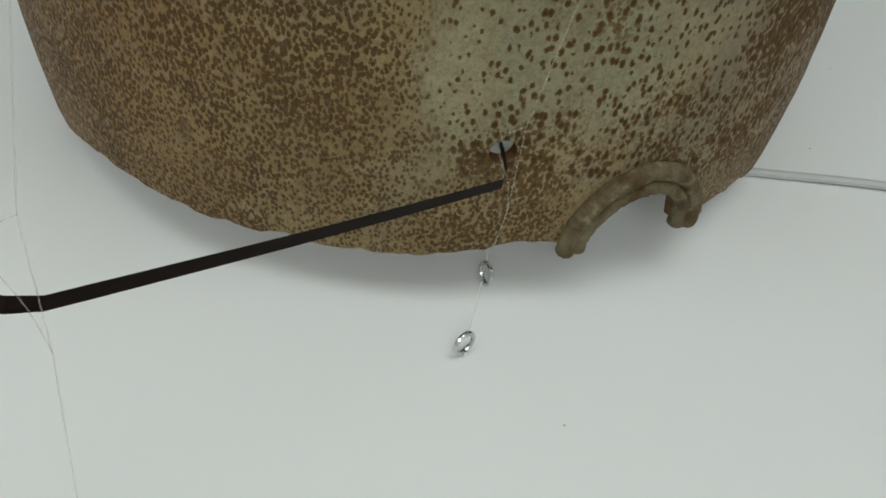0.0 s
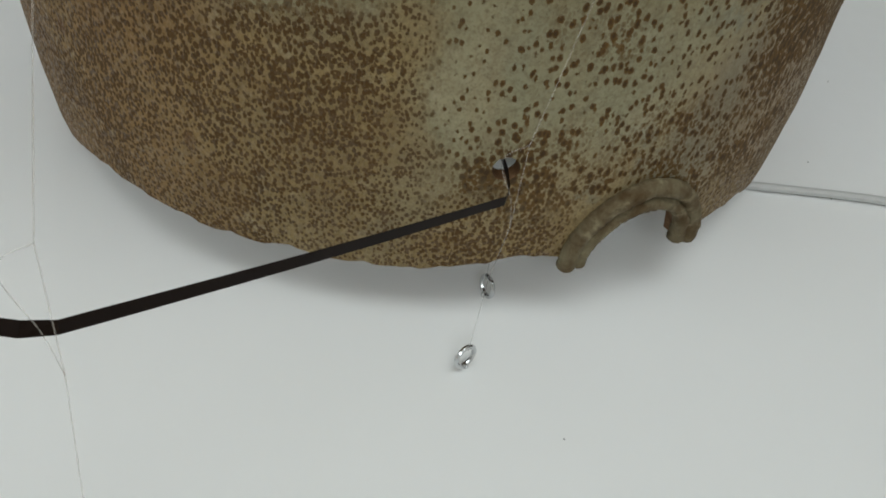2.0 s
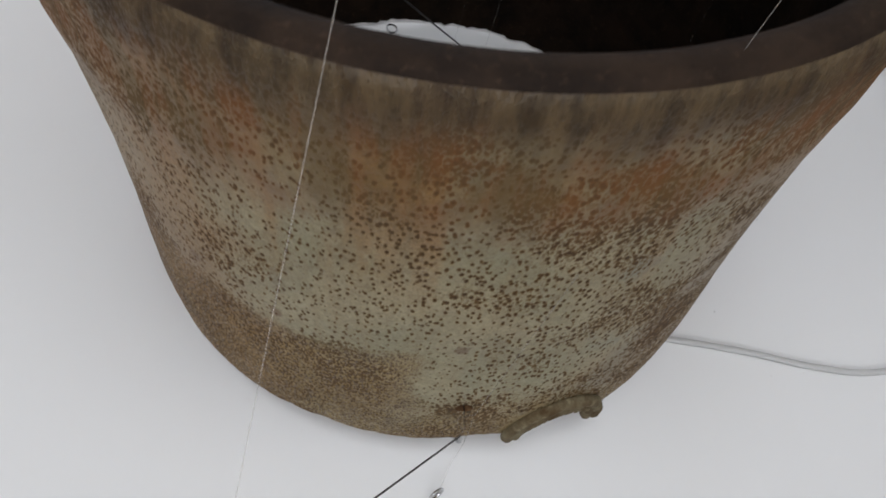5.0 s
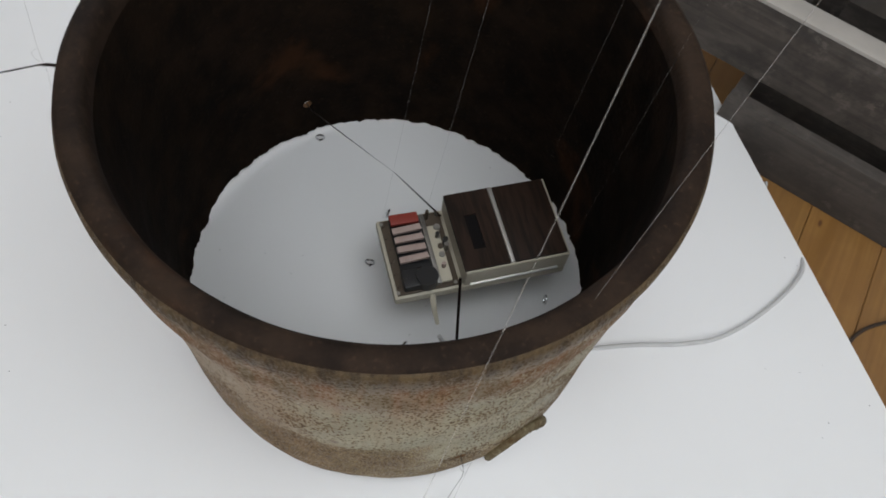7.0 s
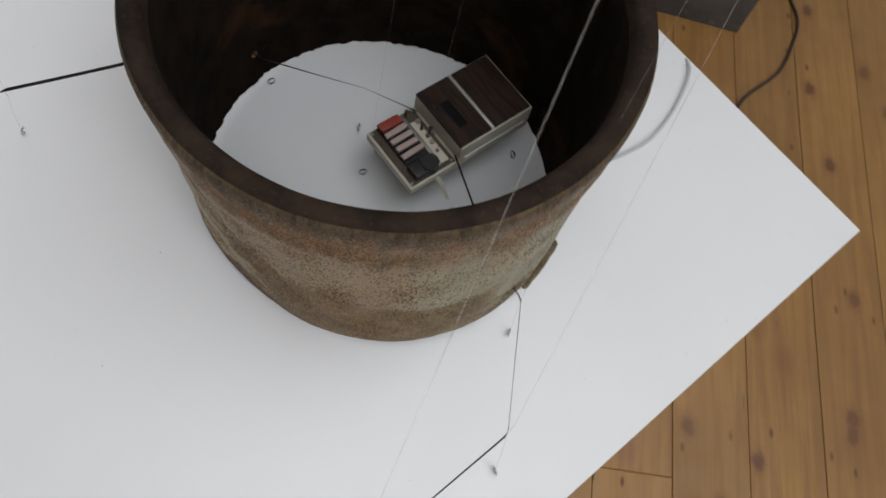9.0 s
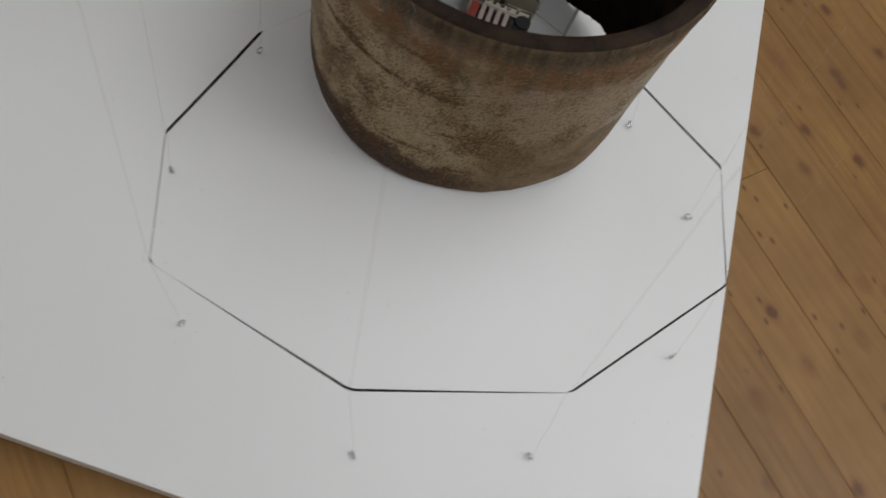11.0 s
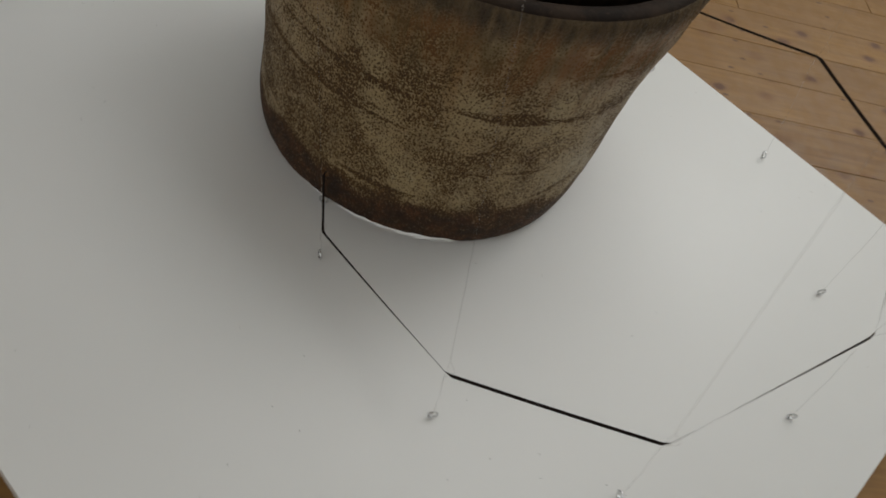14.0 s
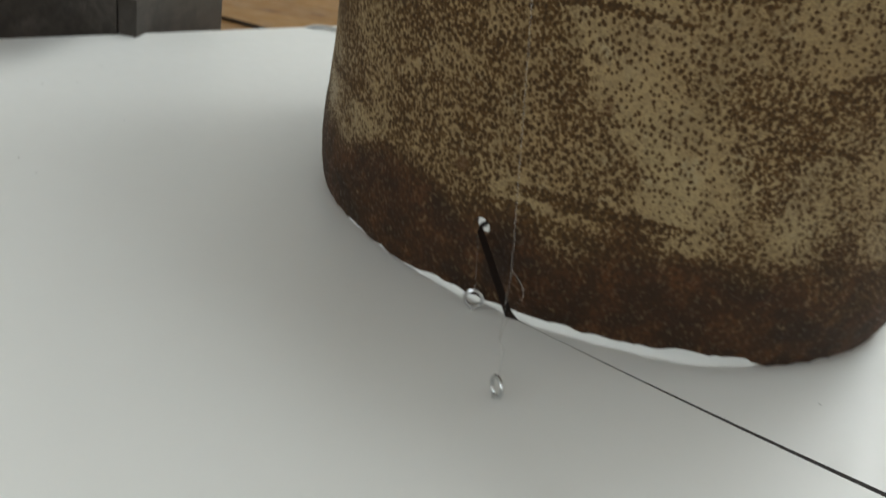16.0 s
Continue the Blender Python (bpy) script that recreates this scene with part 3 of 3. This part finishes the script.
random.seed(9)
for (x, y), (u, v, h), lean in zip(EYES, TURNS, LEANS):
    foot, bend, top = Vector((x, y, 0.012)), Vector((u, v, h)), Vector((u + lean[0] * (CEIL - h), v + lean[1] * (CEIL - h), CEIL))
    out = (bend - foot).normalized()
    knot = bend + Vector((0.004, 0.002, 0.026))
    loop = curve_points([knot, bend + Vector((-0.006, 0.002, 0.018)), bend, bend + Vector((0.002, 0.0, -0.016))], 5)
    tail = [loop, [foot, foot + Vector((random.uniform(-0.006, 0.006), random.uniform(-0.006, 0.006), 0.002))]]
    thread([foot, foot.lerp(bend, 0.5), bend + Vector((0.002, 0, -0.016)), knot, knot.lerp(top, 0.3), top], tail=tail)
for (x, y), (a, z, r) in zip(INNER[:2], HOLES):
    p = on_shell(a, z, 0.0015)
    thread([(x, y, 0.012), (p.x, p.y, p.z - 0.003)], 0.00018)

TAPE_WIDTH = 0.0045


def tape_run(points, leans, bm):
    """A thin ribbon on its edge through points; leans: how far it is turned over, in degrees."""
    rows = []
    n = len(points)
    for i, p in enumerate(points):
        d = (points[min(n - 1, i + 1)] - points[max(0, i - 1)]).normalized()
        up = Vector((0, 0, 1))
        up = (up - d * up.dot(d)).normalized()
        up.rotate(Matrix.Rotation(radians(leans[i]), 3, d))
        side = d.cross(up) * 0.00006
        h = up * TAPE_WIDTH / 2
        rows.append([bm.verts.new(p + s * side + k * h) for s, k in ((1, 1), (1, -1), (-1, -1), (-1, 1))])
    for a, b in zip(rows, rows[1:]):
        for k in range(4):
            bm.faces.new((a[k], a[(k + 1) % 4], b[(k + 1) % 4], b[k]))
    bm.faces.new(rows[0])
    bm.faces.new(rows[-1][::-1])


h1, h2 = on_shell(HOLES[0][0], HOLES[0][1]), on_shell(HOLES[1][0], HOLES[1][1])
inside1 = Vector((0.038, -0.138, 0.098))
inside2 = Vector((0.026, 0.092, 0.104))
corners = [Vector((0.065, -0.060, 0.103)), inside1, h1.lerp(Vector((0, 0, h1.z)), 0.06), h1 + (h1 - Vector((0, 0, h1.z))).normalized() * 0.002] + [Vector(t) for t in TURNS] + \
          [h2 + (h2 - Vector((0, 0, h2.z))).normalized() * 0.002, h2.lerp(Vector((0, 0, h2.z)), 0.06), inside2, Vector((0.065, 0.020, 0.103))]
SEGMENT_LEANS = {0: (50, 50), 1: (50, 5), 13: (5, 30), 14: (35, 55), 4: (0, 4), 5: (25, 10), 6: (-35, -35), 7: (-8, 28), 8: (28, -16), 9: (20, 22), 10: (-34, -62), 11: (35, 35)}   # turn of the tape at a run's ends
pts, leans = [], []
for i in range(len(corners) - 1):
    a, b = corners[i], corners[i + 1]
    k = max(3, int((b - a).length / 0.012))
    for j in range(k):
        t = 0.02 + 0.96 * j / (k - 1) if (b - a).length > 0.03 else j / k
        sag = 0.0015 * math.sin(t * math.pi) * ((b - a).length / 0.25) ** 2
        pts.append(a.lerp(b, t) - Vector((0, 0, sag)))
        l0, l1 = SEGMENT_LEANS.get(i, (0, 0))
        leans.append(l0 + (l1 - l0) * t)
bm = bmesh.new()
tape_run(pts, leans, bm)
tagged(part("tape_loop", bm, TAPE, smooth=False), "shiny dark magnetic tape loop strung round threads above the board", "tape")

# ---- the cassette recorder, hung inside the vessel ----
def screws(parent, places, r):
    for p in places:
        bm = tube([p, (p[0], p[1], p[2] + 0.0012)], r, 10)
        part("screw", bm, STEEL, parent)


rec = thing("cassette_recorder", "old cassette recorder with dark woodgrain top and its keys laid bare", "cassette recorder", at=(0.090, -0.017, 0.079), turn=-1.0)
# chassis, 0.204 long and 0.105 wide, open at the key end
bm = box(-0.102, 0.102, -0.0525, 0.0525, 0.0, 0.014, 0.003)
part("chassis", bm, CREAM, rec, "yellowed cream plastic chassis")
bm = box(-0.022, 0.102, -0.0525, 0.0525, 0.014, 0.046, 0.003, 3)
part("case", bm, CREAM, rec, "yellowed cream plastic case")
bm = box(0.036, 0.0985, -0.0500, 0.0500, 0.0455, 0.0492, 0.001)
part("speaker_panel", bm, WALNUT, rec, "dark woodgrain speaker panel")
lid = bmesh.new()
for b in ((-0.0225, -0.006, -0.05, 0.05), (0.008, 0.030, -0.05, 0.05), (-0.006, 0.008, -0.05, -0.026), (-0.006, 0.008, 0.019, 0.05)):
    box(b[0], b[1], b[2], b[3], 0.0455, 0.0495, 0.0, bm=lid)
lid_ob = part("cassette_lid", lid, WALNUT, rec, "dark woodgrain cassette lid", smooth=False)
part("window", box(-0.006, 0.008, -0.026, 0.019, 0.0458, 0.0475), DARK_WINDOW, lid_ob, "sunken dark cassette window", smooth=False)
part("trim_strip", box(0.0305, 0.0355, -0.0505, 0.0505, 0.0455, 0.0505, 0.0012), SILVER, rec, "pale silver trim strip")
part("side_rail", tube([(-0.015, -0.0535, 0.020), (0.09, -0.0535, 0.020)], 0.0022, 8), SILVER, rec, "bright metal side rail")
part("circuit_board", box(-0.098, -0.026, -0.049, 0.049, 0.0145, 0.0165), BOARD_BROWN, rec, "brown circuit board with bare parts")
part("mounting_plate", box(-0.046, -0.033, -0.044, 0.030, 0.0165, 0.0205, 0.001), CREAM, rec, "tan plastic mounting plate")
# black strip puts the shade of the key gaps into colour
part("key_gap_shade", box(-0.088, -0.0525, -0.020, 0.048, 0.0166, 0.0200), BLACK, rec, "black strip standing for the shaded gaps between the keys", smooth=False)
part("key_bar", box(-0.052, -0.0465, -0.046, 0.046, 0.0165, 0.024, 0.001), STEEL, rec, "dull steel key bar")


def key(y, colour, tilt, name="key", width=0.0105):
    bm = box(-0.017, 0.017, -width / 2, width / 2, -0.002, 0.0035, 0.0014, 2)
    ob = part(name, bm, colour, rec, "raised red record key" if colour is RED else "")
    ob.matrix_basis = pose(-0.071, y, 0.026, 0, tilt, 0)
    part("lever", box(-0.016, 0.019, -0.0012, 0.0012, -0.0075, -0.0015), STEEL, ob, smooth=False)


key(0.0415, RED, 3, "record_key", 0.0135)
for i, y in enumerate((0.0275, 0.0150, 0.0020, -0.0110)):
    key(y, PINK, -4 + 3 * (i % 3), width=0.0078)
random.seed(12)
part("motor", tube([(-0.062, -0.038, 0.0165), (-0.062, -0.038, 0.032)], 0.0125, 20), BLACK, rec, "black motor")
part("counter", box(-0.090, -0.070, -0.047, -0.024, 0.0165, 0.029, 0.002), BLACK, rec, "black counter block")
for i in range(9):
    x, y = random.uniform(-0.044, -0.030), random.uniform(-0.044, 0.044)
    bm = tube([(x, y, 0.0165), (x, y, random.uniform(0.022, 0.034))], random.uniform(0.002, 0.0042), 10)
    part("capacitor", bm, random.choice([BLACK, STEEL, PINK, BOARD_BROWN]), rec)
for i in range(6):
    y = -0.04 + i * 0.016
    bm = tube([(-0.096, y, 0.0185), (-0.092, y + 0.005, 0.0185)], 0.0014, 6)
    part("resistor", bm, BOARD_BROWN, rec)
screws(rec, [(-0.097, 0.045, 0.0165), (-0.097, -0.046, 0.0165), (-0.03, 0.046, 0.0165), (-0.03, -0.046, 0.0165)], 0.0022)
part("plug", tube(curve_points([(-0.058, -0.0525, 0.007), (-0.060, -0.068, 0.004), (-0.058, -0.080, -0.012)], 5), lambda t: 0.0040 - 0.0018 * t, 8), CREAM, rec, "pale cable plug")

# what the recorder hangs from
rx, ry = 0.090, -0.017
for dx, dy in ((-0.096, -0.048), (-0.096, 0.048), (0.096, -0.048), (0.096, 0.048)):
    thread([(rx + dx, ry + dy, 0.090), (rx + dx + 0.15, ry + dy + 0.07, 1.2), (rx + dx + 0.35, ry + dy + 0.16, CEIL)], 0.00008)

# ---- cables ----
g = [(0.030, -0.108, 0.058), (0.055, -0.125, 0.010), (0.110, -0.132, 0.0032), (0.200, -0.145, 0.0032), (0.271, -0.156, 0.0032), (0.330, -0.169, 0.0032), (0.385, -0.173, 0.0032),
     (0.453, -0.156, 0.0032), (0.516, -0.127, 0.0045), (0.545, -0.100, 0.001), (0.552, -0.068, -0.020), (0.542, -0.045, -0.045), (0.548, -0.01, FLOOR + 0.0032), (0.60, 0.06, FLOOR + 0.0032)]
tagged(part("power_cable", tube(curve_points(g, 8), 0.0028, 8), CABLE_GREY), "pale grey cable lying across the white board to the floor", "cable")
f = FLOOR + 0.0030
g = [(0.537, -0.250, f), (0.587, -0.210, f), (0.633, -0.192, f), (0.723, -0.190, f), (0.789, -0.166, f), (0.848, -0.130, f), (0.885, -0.065, f), (0.926, -0.005, f), (1.02, 0.05, f), (1.25, 0.10, f)]
tagged(part("floor_cable", tube(curve_points(g, 8), 0.0028, 8), CABLE_BROWN), "dark brown cable lying loose on the plank floor", "cable")

# ---- the grey slatted crate ----
crate = thing("wooden_crate", "weathered grey wooden crate of rough slats, standing on the floor", "crate", at=(0.728, -0.086, FLOOR), turn=128.5)
random.seed(21)
CL, CD = 0.31, 0.46


def slat(bm):
    for v in bm.verts:
        v.co += Vector((noise.noise(v.co * 11), noise.noise(v.co * 13 + Vector((5, 0, 0))), noise.noise(v.co * 9))) * 0.0022
    part("slat", bm, GREY_WOOD, crate)


for z0, z1, more, back in ((0.0, 0.106, 0.0, 0.0), (0.132, 0.232, 0.03, 0.028), (0.262, 0.362, 0.03, 0.090), (0.395, 0.49, 0.02, 0.110)):
    slat(box(-more, CL + 1.2 * back + (0.10 if z0 > 0.1 else 0.0), -0.022 - back, -back, z0, z1, 0.002))
    slat(box(0.0, CL + 1.2 * back, -CD, -CD + 0.022, z0, z1, 0.002))
    slat(box(0.001, 0.023, -CD + 0.024, -0.024 - back, z0 + 0.002, z1 - 0.004, 0.002))
    slat(box(CL + 1.2 * back - 0.023, CL + 1.2 * back - 0.001, -CD + 0.024, -0.024 - back, z0 + 0.002, z1 - 0.004, 0.002))
for x in (0.026, CL - 0.066):
    for y in (-0.176, -CD + 0.025):
        part("corner_post", box(x, x + 0.04, y, y + 0.04, 0.0, 0.515, 0.002), GREY_WOOD, crate)
part("base_board", box(0.024, CL - 0.024, -CD + 0.024, -0.024, 0.02, 0.04, 0.001), GREY_WOOD, crate)
part("batten", box(0.020, CL + 0.12, -0.088, -0.052, 0.206, 0.236, 0.002), PALE_WOOD, crate, "pale sawn wooden batten")

# ---- a second low platform across the floor ----
slab = thing("floor_slab", "low white slab with a grey edge lying on the floor", "platform", at=(0.431, -1.105, FLOOR), turn=231)
part("slab_body", box(0.0, 1.0, 0.0, 0.9, 0.0, 0.042, 0.003), WHITE_PAINT, slab)
part("slab_sheet", box(0.005, 0.995, 0.055, 0.895, 0.042, 0.045, 0.001), WHITE_PAINT, slab)

# ---- floor planks ----
PLANK = 0.1125
floor = tagged(new("floor", mesh_from(box(X0, X1, Y0, Y1, FLOOR - 0.022, FLOOR - 0.012), "floor", BOARD_BROWN)), "varnished knotty pine plank floor", "floor", kind="structure")
random.seed(33)
lengths = {}
for L in (1.4, 1.9, 2.4, 2.9):
    lengths[L] = mesh_from(box(0.0004, L - 0.0004, 0.0004, PLANK - 0.0004, -0.0115, 0.0, 0.0008, 1), "plank", PINE, False)
inv = 1 / math.sqrt(2)
first = 0.457 - 0.0  # offset of a seam along the normal
for i in range(-30, 34):
    off = first + i * PLANK
    s = -4.2 + random.uniform(0, 1.2)
    while s < 4.3:
        L = random.choice(list(lengths))
        mx, my = (s + L / 2) * inv + off * inv, (s + L / 2) * inv - off * inv
        if X0 - 0.55 < mx < X1 + 0.55 and Y0 - 0.55 < my < Y1 + 0.55:
            ob = new("plank", lengths[L])
            ob.parent = floor
            ob.matrix_basis = pose(s * inv + off * inv, s * inv - off * inv, FLOOR + random.uniform(-0.0004, 0.0004), 0, 0, 45)
        s += L
